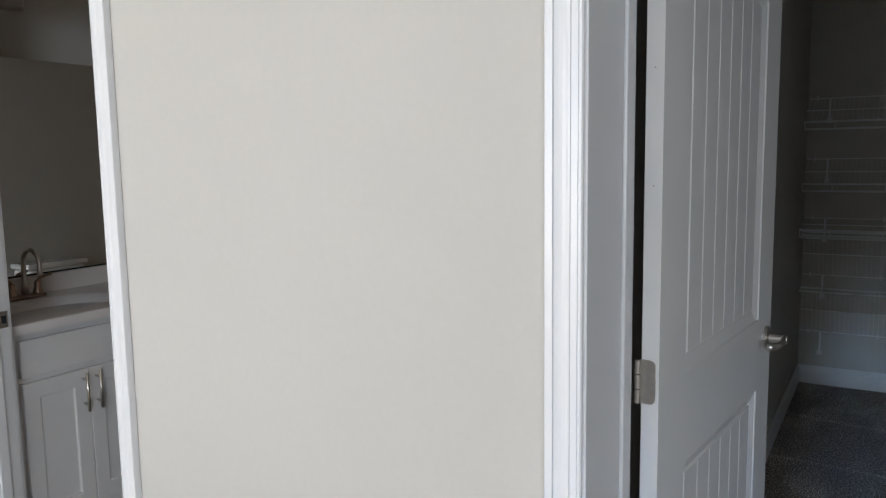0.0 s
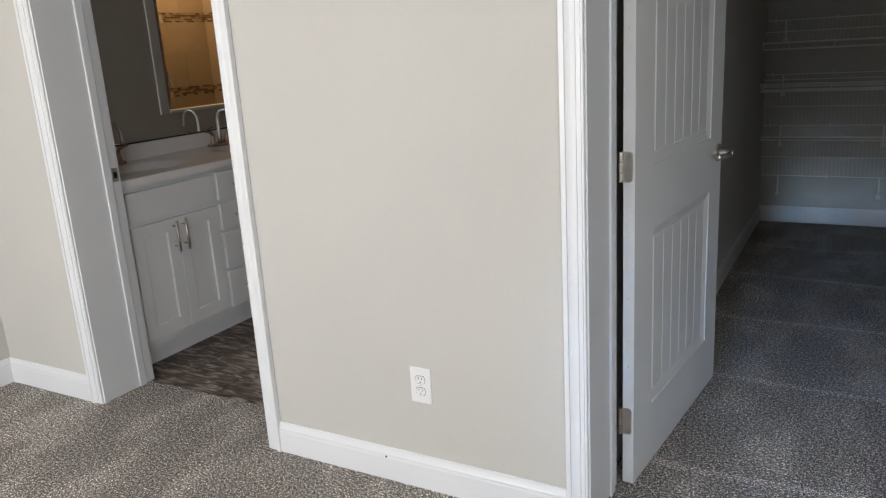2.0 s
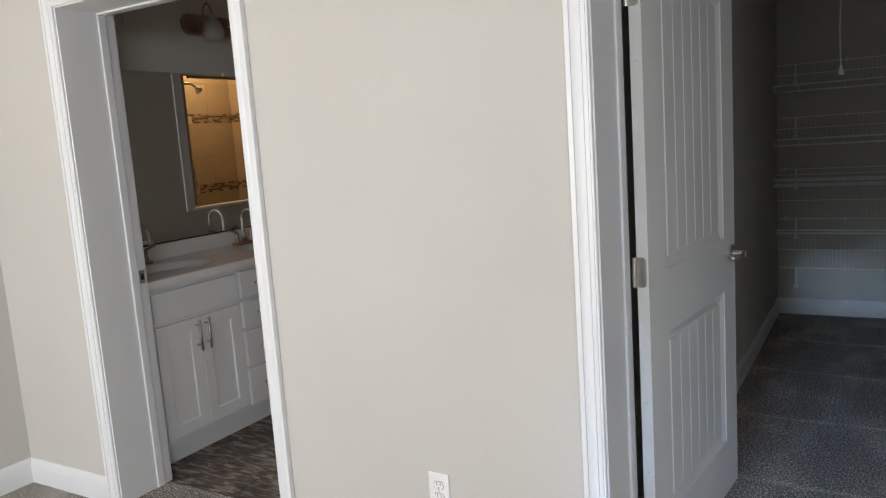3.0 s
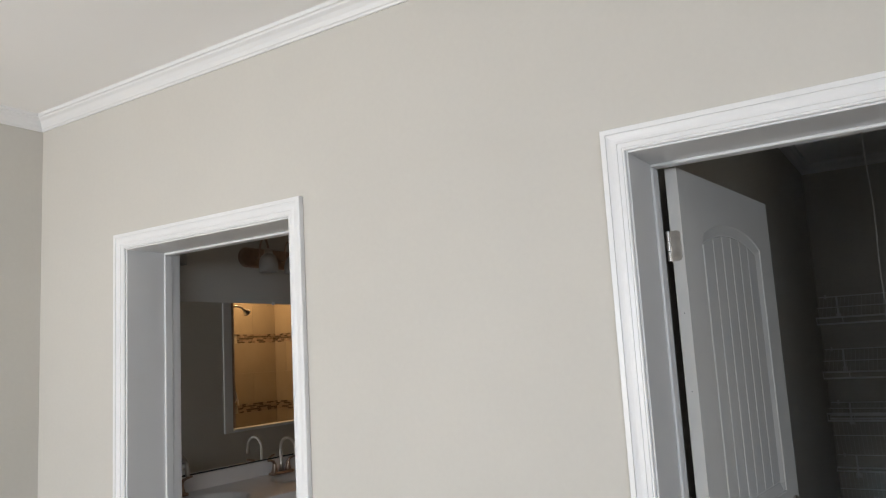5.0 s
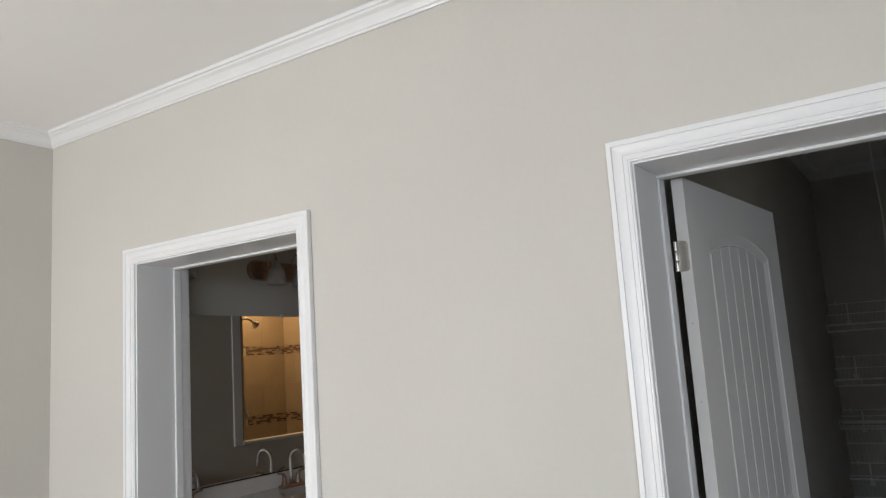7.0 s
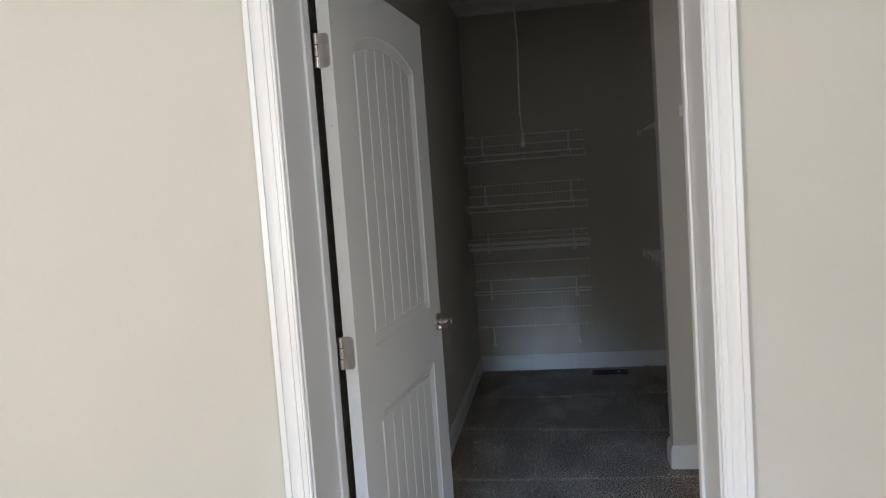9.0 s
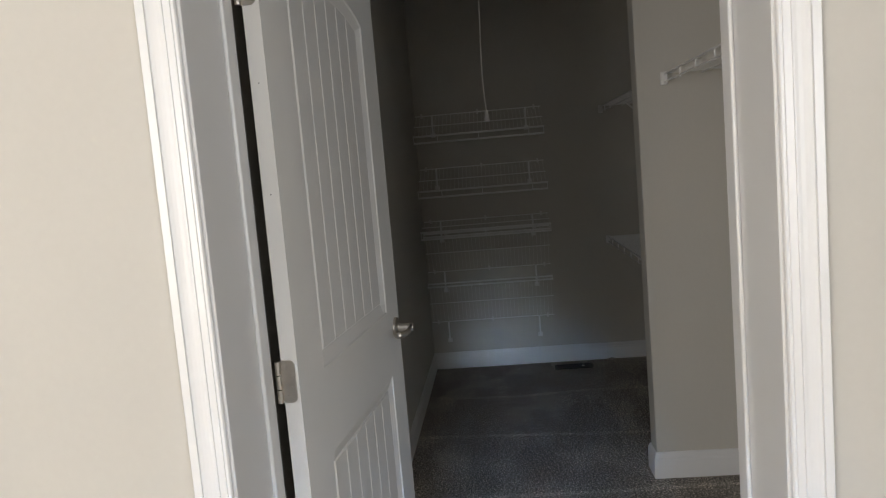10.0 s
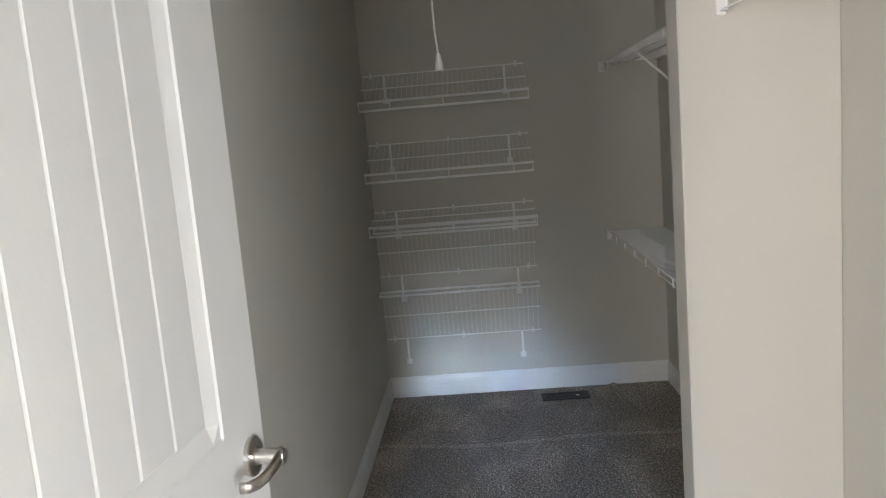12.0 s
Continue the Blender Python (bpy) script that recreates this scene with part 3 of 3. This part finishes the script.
def floor_register(x0, x1, y0, y1):
    r = thing("floor_register", "dark bronze slotted floor register set in the carpet", "vent", (x0, y0, 0))
    w, d = x1 - x0, y1 - y0
    m = material("dark_bronze_metal", (0.035, 0.03, 0.028), 0.45, 0.6, var=0.2, scale=40)
    bm = bmesh.new()
    box(bm, 0, w, 0, 0.016, 0, 0.007, 0.002), box(bm, 0, w, d - 0.016, d, 0, 0.007, 0.002)
    box(bm, 0, 0.016, 0.016, d - 0.016, 0, 0.007, 0.002), box(bm, w - 0.016, w, 0.016, d - 0.016, 0, 0.007, 0.002)
    part("frame", bm, m, r)
    part("backing", box(bmesh.new(), 0.012, w - 0.012, 0.012, d - 0.012, 0.0005, 0.0015), DARK, r)
    n = 16
    for k in range(n):
        x = 0.022 + (w - 0.044) * k / (n - 1)
        part("slat", box(bmesh.new(), x - 0.0025, x + 0.0025, 0.014, d - 0.014, 0.0015, 0.006), m, r)

    part("damper_lever", box(bmesh.new(), w * 0.72, w * 0.79, d * 0.40, d * 0.48, 0.006, 0.0095, 0.001), PLASTIC, r, "small pale damper lever")


def carpet_tuft(x, y):
    t = thing("carpet_tuft", "small lifted fold of grey carpet against the baseboard", "carpet fold", (x, y, -0.002))
    part("fold", lathe(bmesh.new(), [(0.030, 0), (0.026, 0.006), (0.016, 0.011), (0.005, 0.013)], Matrix.Diagonal((1, 0.45, 1.1, 1)), 16), CLOSET_CARPET, t, "", True)


carpet_tuft(1.19, CLB - 0.030)
floor_register(0.786, 1.040, 3.842, 3.950)


# ---- bedroom: socket ----
def wall_socket(x, z):
    o = thing("wall_outlet", "white duplex wall outlet with a screwed cover plate", "outlet", (x, 0, z))
    part("cover_plate", box(bmesh.new(), -0.037, 0.037, -0.0055, 0, -0.060, 0.060, 0.0028, 2), PLASTIC, o)
    for dz in (0.0195, -0.0195):
        bm = bmesh.new()
        out = [(0.0165 * math.cos(radians(a)), max(-0.0125, min(0.0125, 0.0165 * math.sin(radians(a))))) for a in range(0, 360, 12)]
        sweep(bm, [[(a, y, dz + b) for a, b in out] for y in (-0.0068, -0.004)])
        f = part("receptacle", bm, PLASTIC, o)
        # solid dark rim that stands in for the shade round the receptacle
        part("gap", sweep(bmesh.new(), [[(a * 1.07, y, dz + b * 1.09) for a, b in out] for y in (-0.0058, -0.004)]), DARK, f)
        for sx, h in ((-0.0062, 0.0085), (0.0062, 0.0065)):
            part("slot", box(bmesh.new(), sx - 0.0012, sx + 0.0012, -0.0071, -0.0060, dz + 0.001, dz + 0.001 + h), DARK, f)
        part("slot", lathe(bmesh.new(), [(0.0024, 0), (0.0024, 0.0010)], Matrix.Translation((0, -0.0060, dz - 0.0075)) @ Matrix.Rotation(radians(90), 4, "X"), 10), DARK, f)
    part("screw", lathe(bmesh.new(), [(0.003, 0), (0.003, 0.0006), (0.001, 0.001)], Matrix.Translation((0, -0.0055, 0)) @ Matrix.Rotation(radians(90), 4, "X"), 10), NICKEL, o)


wall_socket(-0.550, 0.363)


def baseboard_nail(x, z):
    n = thing("nail", "small dark nail head in the white painted baseboard", "nail", (x, -0.0125, z))
    part("nail_head", lathe(bmesh.new(), [(0.0034, 0), (0.0034, 0.0012), (0.0014, 0.0022)], Matrix.Rotation(radians(90), 4, "X"), 10), DARK, n)


baseboard_nail(-0.700, 0.084)

# ---- bathroom ----
VF = -2.232                                  # front plane of the vanity boxes
TOP = 0.903


def shaker_front(parent, name, y0, y1, z0, z1, rail, label=""):
    """A front with a recessed panel, standing 19 mm proud of the box."""
    x0, x1 = VF + 0.001, VF + 0.020
    bm = bmesh.new()
    def ring(i, x):
        return [bm.verts.new((x, y0 + i, z0 + i)), bm.verts.new((x, y1 - i, z0 + i)), bm.verts.new((x, y1 - i, z1 - i)), bm.verts.new((x, y0 + i, z1 - i))]
    rings = [ring(0, x0), ring(0, x1 - 0.002), ring(0.002, x1)]
    if rail:
        rings += [ring(rail, x1), ring(rail + 0.003, x1 - 0.002), ring(rail + 0.005, x1 - 0.009)]
    for p, q in zip(rings, rings[1:]):
        for k in range(4):
            bm.faces.new((p[k], p[(k + 1) % 4], q[(k + 1) % 4], q[k]))
    bm.faces.new(rings[0][::-1]), bm.faces.new(rings[-1])
    return part(name, bm, CABINET, parent, label)


def bar_pull(parent, y, z, upright, length=0.150):
    x = VF + 0.020
    d = (0, 0, 1) if upright else (0, 1, 0)
    c = Vector((x + 0.030, y, z))
    h = part("handle", tube(bmesh.new(), [c - Vector(d) * length / 2, c + Vector(d) * length / 2], 0.0058, 14), NICKEL, parent, "satin nickel bar pull", True)
    for k in (-0.32, 0.32):
        p = c + Vector(d) * length * k
        part("post", tube(bmesh.new(), [(x - 0.001, p.y, p.z), (x + 0.030, p.y, p.z)], 0.0045, 10), NICKEL, h, "", True)


def vanity_unit(name, y0, y1, label, drawers):
    v = thing(name, label, "vanity cabinet", (0, 0, 0), "bathroom vanity units")
    part("body", box(bmesh.new(), WEST + 0.002, VF, y0, y1, 0.105, TOP - 0.038), CABINET, v)
    part("toe_kick", box(bmesh.new(), VF - 0.085, VF - 0.070, y0, y1, -0.004, 0.106), CABINET, v)
    if drawers:
        for a, b in ((0.702, 0.842), (0.549, 0.681), (0.347, 0.529), (0.136, 0.328)):
            f = shaker_front(v, "drawer", y0 + 0.012, y1 - 0.012, a, b, 0)
            bar_pull(f, (y0 + y1) / 2, (a + b) / 2, False, 0.128)
    else:
        shaker_front(v, "false_front", y0 + 0.022, y1 - 0.014, 0.703, 0.838, 0)
        m = (y0 + y1) / 2 + 0.004
        for a, b, h in ((y0 + 0.022, m - 0.0015, m - 0.028), (m + 0.0015, y1 - 0.014, m + 0.028)):
            f = shaker_front(v, "cabinet_door", a, b, 0.142, 0.681, 0.058, "white shaker cabinet door")
            bar_pull(f, h, 0.596, True)


V0, V1, V2, V3 = BACK + 0.045, 0.854, 1.165, 1.750
vanity_unit("vanity_cabinet", V0, V1, "white shaker vanity cabinet with two doors under a sink", False)
vanity_unit("drawer_cabinet", V1 + 0.001, V2, "white vanity drawer stack with four slab drawers", True)
vanity_unit("vanity_cabinet", V2 + 0.001, V3, "white shaker vanity cabinet with two doors under a sink", False)
structure("vanity_filler", box(bmesh.new(), WEST + 0.002, VF + 0.004, BACK + 0.001, V0 - 0.001, -0.004, TOP - 0.038), CABINET, "white filler strip beside the vanity", "filler")


def countertop():
    c = thing("countertop", "glossy off-white cultured marble vanity top with two basins", "countertop")
    x0, x1, y0, y1 = WEST + 0.001, VF + 0.042, BACK + 0.002, V3 + 0.012
    nx, ny = 40, 110
    bm = bmesh.new()
    grid = []
    for i in range(nx + 1):
        x = x0 + (x1 - x0) * i / nx
        col = []
        for j in range(ny + 1):
            y = y0 + (y1 - y0) * j / ny
            z = TOP
            for cy in SINKS:
                q = ((x - (WEST + 0.315)) / 0.165) ** 2 + ((y - cy) / 0.235) ** 2
                if q < 1:
                    z = TOP - 0.13 * (1 - q) ** 0.55
                elif q < 1.25:
                    z = TOP - 0.0015 * (1.25 - q) / 0.25
            if i == nx:
                z -= 0.003
            col.append(bm.verts.new((x, y, z)))
        grid.append(col)
    for a, b in zip(grid, grid[1:]):
        for k in range(ny):
            bm.faces.new((a[k], b[k], b[k + 1], a[k + 1])).smooth = True
    for edge in ([c_[0] for c_ in grid], grid[-1], [c_[-1] for c_ in grid][::-1], grid[0][::-1]):
        low = [bm.verts.new((v.co.x, v.co.y, TOP - 0.036)) for v in edge]
        for k in range(len(edge) - 1):
            bm.faces.new((edge[k], low[k], low[k + 1], edge[k + 1]))
    part("slab", bm, COUNTER, c)
    part("backsplash", box(bmesh.new(), WEST + 0.001, WEST + 0.021, y0, y1, TOP - 0.002, 0.984, 0.004, 2), COUNTER, c)
    for cy in SINKS:
        part("drain", lathe(bmesh.new(), [(0.024, 0), (0.024, 0.003), (0.016, 0.004), (0.004, 0.002)], Matrix.Translation((WEST + 0.315, cy, TOP - 0.131)), 20), NICKEL, c)


SINKS = (0.640, 1.402)
countertop()


def faucet(cy):
    f = thing("faucet", "brushed bronze two-handle faucet with a high-arc spout", "faucet", (WEST + 0.085, cy, TOP), "bathroom faucets")
    part("base", box(bmesh.new(), -0.026, 0.026, -0.082, 0.082, 0, 0.016, 0.006, 2), BRONZE, f)
    pts = [(0, 0, 0.012), (0, 0, 0.06), (0, 0, 0.13)]
    pts += [(0.058 - 0.058 * math.cos(radians(a)), 0, 0.145 + 0.062 * math.sin(radians(a))) for a in range(0, 181, 12)]
    pts += [(0.117, 0, 0.128), (0.118, 0, 0.110)]
    part("spout", tube(bmesh.new(), pts, [0.015, 0.0115, 0.0098] + [0.0095] * (len(pts) - 5) + [0.0105, 0.0115], 14), NICKEL, f, "brushed nickel high-arc spout", True)
    for s in (-1, 1):
        h = part("handle", lathe(bmesh.new(), [(0.021, 0.014), (0.019, 0.022), (0.013, 0.042), (0.012, 0.062), (0.009, 0.070)], Matrix.Translation((0, s * 0.1 * 0.55, 0)), 18), BRONZE, f, "", True)
        y = s * 0.055
        part("lever", tube(bmesh.new(), [(0, y, 0.060), (0.004, y + s * 0.010, 0.078), (0.008, y + s * 0.034, 0.086), (0.010, y + s * 0.058, 0.090)], [0.0095, 0.008, 0.0062, 0.0068], 12), BRONZE, h, "", True)


for cy in SINKS:
    faucet(cy)


def wall_mirror():
    m = thing("wall_mirror", "large frameless bathroom mirror above the vanity", "mirror", (WEST, 0, 0))
    y0, y1, z0, z1 = BACK + 0.02, 1.775, 0.988, 1.906
    part("glass", box(bmesh.new(), 0.0015, 0.0065, y0, y1, z0, z1, 0.001), MIRROR, m)
    part("channel", box(bmesh.new(), 0.0, 0.009, y0, y1, z0 - 0.006, z0 + 0.003, 0.0008), DARK, m, "thin dark bottom channel")
    for y in (0.6, 1.45):
        part("clip", box(bmesh.new(), 0.0, 0.011, y - 0.01, y + 0.01, z1 - 0.008, z1 + 0.012, 0.002), PLASTIC, m)


wall_mirror()


def vanity_light(cy):
    v = thing("vanity_light", "copper-toned two-light vanity fixture with frosted bell shades", "wall lamp", (WEST, cy, 2.180), "vanity wall lamps")
    out = []
    for s, a0 in ((1, -90), (-1, 90)):
        out += [(s * 0.172 + 0.060 * math.cos(radians(a)), 0.060 * math.sin(radians(a))) for a in range(a0, a0 + 181, 12)]
    rows = [[(x, y * k, z * k) for y, z in out] for x, k in ((0.0005, 1.0), (0.012, 1.0), (0.020, 0.93), (0.022, 0.80))]
    part("backplate", sweep(bmesh.new(), rows), BRONZE, v, "polished copper-bronze backplate")
    for y in (-0.105, 0.105):
        pts = [(0.015, y, -0.005), (0.05, y, -0.005)] + [(0.085 - 0.035 * math.cos(radians(a)), y, 0.035 + 0.075 * math.sin(radians(a)) if a <= 180 else 0) for a in range(0, 181, 15)]
        a = part("arm", tube(bmesh.new(), pts, 0.0062, 12), BRONZE, v, "", True)
        part("socket_cup", lathe(bmesh.new(), [(0.010, 0.045), (0.024, 0.038), (0.027, 0.012), (0.024, 0.008)], Matrix.Translation((0.12, y, 0)), 20), NICKEL, a, "", True)
        prof = [(0.026, 0.014), (0.040, 0.002), (0.052, -0.024), (0.057, -0.055), (0.056, -0.096), (0.053, -0.096), (0.054, -0.055), (0.049, -0.024), (0.037, 0.0), (0.022, 0.012)]
        part("shade", lathe(bmesh.new(), prof, Matrix.Translation((0.12, y, 0)), 28), FROST, v, "frosted white glass bell shade", True)


vanity_light(1.412)
vanity_light(0.540)


# ---- shower seen through its opening ----
def shower_trim():
    f = tagged(new("window_3"), "white cased opening between bathroom and shower", "window", "", "structure")
    y0, y1, z0, z1 = SO
    x = SHW - 0.0005
    w = 0.095
    for a, b, c, d in ((y0 - w, y0 - 0.004, z0 - w * 0.25, z1 + w), (y1 + 0.004, y1 + w, z0 - w * 0.25, z1 + w)):
        part("casing", box(bmesh.new(), x - 0.016, x, a, b, c, d, 0.004, 2), TRIM, f)
    part("casing", box(bmesh.new(), x - 0.016, x, y0 - 0.004, y1 + 0.004, z1 + 0.004, z1 + w, 0.004, 2), TRIM, f)
    part("window_sill", box(bmesh.new(), x - 0.020, SHW + 0.088, y0 - 0.004, y1 + 0.004, z0 - 0.024, z0 + 0.002, 0.003, 2), TRIM, f)
    part("inner_frame", box(bmesh.new(), SHW + 0.070, SHW + 0.086, y0 + 0.02, y0 + 0.100, z0 + 0.002, z1, 0.002), BRONZE, f, "dark bronze inner frame")
    part("inner_frame", box(bmesh.new(), SHW + 0.060, SHW + 0.085, y0 + 0.146, y1, z1 - 0.020, z1, 0.002), BRONZE, f)


shower_trim()
structure("shower_ceiling_trim", lathe(bmesh.new(), [(0.085, 0.0), (0.085, -0.006), (0.066, -0.010), (0.062, -0.001)], Matrix.Translation((-0.45, 3.45, CEIL)), 28), TRIM, "round white recessed shower light trim", "ceiling light")


def shower_fittings():
    h = thing("shower_fixture", "brushed nickel shower head on a bent arm", "shower", (-0.868, SO[0] + 0.1455, 2.065))
    part("flange", lathe(bmesh.new(), [(0.030, 0), (0.030, 0.004), (0.014, 0.012)], Matrix.Rotation(radians(-90), 4, "X"), 20), NICKEL, h, "", True)
    part("arm", tube(bmesh.new(), [(0, 0, 0), (0, 0.07, 0.010), (0, 0.12, 0.004), (0, 0.155, -0.018)], 0.0095, 12), NICKEL, h, "", True)
    part("head", lathe(bmesh.new(), [(0.011, 0.0), (0.015, 0.014), (0.026, 0.034), (0.036, 0.050), (0.038, 0.058), (0.034, 0.060)], Matrix.Translation((0, 0.152, -0.016)) @ Matrix.Rotation(radians(-125), 4, "X"), 26), NICKEL, h, "", True)
    v = thing("shower_valve", "round nickel shower valve plate with a lever handle", "shower valve", (-0.84, SO[0] + 0.1455, 1.27))
    part("plate", lathe(bmesh.new(), [(0.085, 0), (0.085, 0.006), (0.070, 0.014), (0.030, 0.018), (0.028, 0.06), (0.020, 0.066)], Matrix.Rotation(radians(-90), 4, "X"), 30), NICKEL, v, "", True)
    part("lever", tube(bmesh.new(), [(0, 0.055, 0), (0, 0.085, -0.03), (0, 0.095, -0.085)], [0.012, 0.010, 0.008], 12), NICKEL, v, "", True)


shower_fittings()


def toilet(x, y):
    t = thing("toilet", "white ceramic two-piece toilet with a closed lid", "toilet", (x, y, -0.004))
    ceramic = material("white_ceramic", (0.84, 0.84, 0.83), 0.12, coat=0.3)
    part("tank", box(bmesh.new(), -0.195, -0.012, -0.205, 0.205, 0.40, 0.79, 0.025, 3), ceramic, t)
    part("tank_lid", box(bmesh.new(), -0.207, -0.004, -0.215, 0.215, 0.79, 0.825, 0.012, 3), ceramic, t)
    bm = lathe(bmesh.new(), [(0.11, 0.0), (0.105, 0.10), (0.12, 0.22), (0.175, 0.34), (0.185, 0.395)], Matrix.Translation((-0.46, 0, 0)) @ Matrix.Diagonal((1.25, 1, 1, 1)), 32)
    box(bm, -0.42, -0.05, -0.10, 0.10, 0.0, 0.40, 0.03, 2)
    part("bowl", bm, ceramic, t)
    part("seat", lathe(bmesh.new(), [(0.188, 0.0), (0.192, 0.010), (0.186, 0.020), (0.06, 0.024)], Matrix.Translation((-0.46, 0, 0.397)) @ Matrix.Diagonal((1.22, 1, 1, 1)), 32), ceramic, t)
    part("flush_lever", tube(bmesh.new(), [(-0.195, -0.15, 0.72), (-0.212, -0.15, 0.72), (-0.214, -0.09, 0.712)], 0.007, 10), NICKEL, t)


toilet(SHW - 0.004, 1.82)

# ---- pieces: shower tiles, mosaic, planks ----
def shower_tiles():
    back = tagged(new("shower_tile_back"), "cream shower wall tiles with two brown mosaic bands", "tile wall", "", "structure")
    y0, y1 = SO[0] + 0.147, CLB
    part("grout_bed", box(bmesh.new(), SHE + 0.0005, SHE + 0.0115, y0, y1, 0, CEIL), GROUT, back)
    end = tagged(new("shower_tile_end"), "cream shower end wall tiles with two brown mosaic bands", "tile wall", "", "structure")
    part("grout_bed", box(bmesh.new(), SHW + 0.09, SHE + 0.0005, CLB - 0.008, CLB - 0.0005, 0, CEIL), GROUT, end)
    bands = ((1.060, 1.148), (1.764, 1.854))
    rows = [(0.0, 0.36), (0.36, 0.72), (0.72, 1.06), (1.148, 1.456), (1.456, 1.764), (1.854, 2.16), (2.16, 2.47), (2.47, 2.745)]
    g = 0.002
    def course(parent, along_y, a0, a1, b0, b1, n, mat, name, step, thick=0.0065):
        meshes = {}
        x = a0 + n * step
        while x < a1 - 0.004:
            e = min(x + step, a1)
            s = max(x, a0)
            key = round(e - s, 4)
            if key > 0.006:
                if key not in meshes:
                    bm = bmesh.new()
                    if along_y:
                        box(bm, -thick, 0, g / 2, key - g / 2, g / 2, b1 - b0 - g / 2, 0.0008)
                    else:
                        box(bm, g / 2, key - g / 2, -thick, 0, g / 2, b1 - b0 - g / 2, 0.0008)
                    meshes[key] = mesh_of(name, bm, mat)
                t = new(name, meshes[key])
                t.parent = parent
                t.location = (SHE + 0.0005, s, b0) if along_y else (s, CLB - 0.008, b0)
            x = e
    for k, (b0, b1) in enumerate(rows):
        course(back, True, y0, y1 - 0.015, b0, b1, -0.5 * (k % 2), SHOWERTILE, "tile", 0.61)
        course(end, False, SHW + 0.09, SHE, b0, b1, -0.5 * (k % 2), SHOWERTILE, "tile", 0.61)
    rnd = random.Random(5)
    for b0, b1 in bands:
        n = 5
        for r in range(n):
            c0, c1 = b0 + (b1 - b0) * r / n, b0 + (b1 - b0) * (r + 1) / n
            course(back, True, y0 + 0.70, y1 - 0.015, c0, c1, -rnd.random(), MOSAIC, "mosaic_tile", 0.048)
            course(end, False, SHW + 0.3, SHE, c0, c1, -rnd.random(), MOSAIC, "mosaic_tile", 0.048)


shower_tiles()


def vinyl_planks():
    floor = tagged(new("floor_bath"), "weathered grey-brown wood-look vinyl planks", "floor", "", "structure")
    rnd = random.Random(3)
    width, length = 0.178, 1.22
    y, k = 0.262, 0
    shared = {}
    while y < CLB - 0.02:
        x = WEST + 0.001 - rnd.random() * 0.9
        while x < SHW:
            a, b = max(x, WEST + 0.001), min(x + length, SHW)
            e = min(y + width, CLB)
            if b - a > 0.02:
                key = (round(b - a, 2), round(e - y, 3))
                if key not in shared:
                    shared[key] = mesh_of("plank", box(bmesh.new(), 0.0008, b - a - 0.0008, 0.0008, e - y - 0.0008, -0.0095, -0.004, 0.0012), PLANK)
                p = new("plank", shared[key])
                p.parent, p.location = floor, (a, y, 0)
            x += length
        y += width
    part("threshold", box(bmesh.new(), BX0 + 0.004, BX1 - 0.004, 0.240, 0.268, -0.008, 0.0015, 0.002), PLANK, floor, "brown transition strip at the carpet edge")


vinyl_planks()
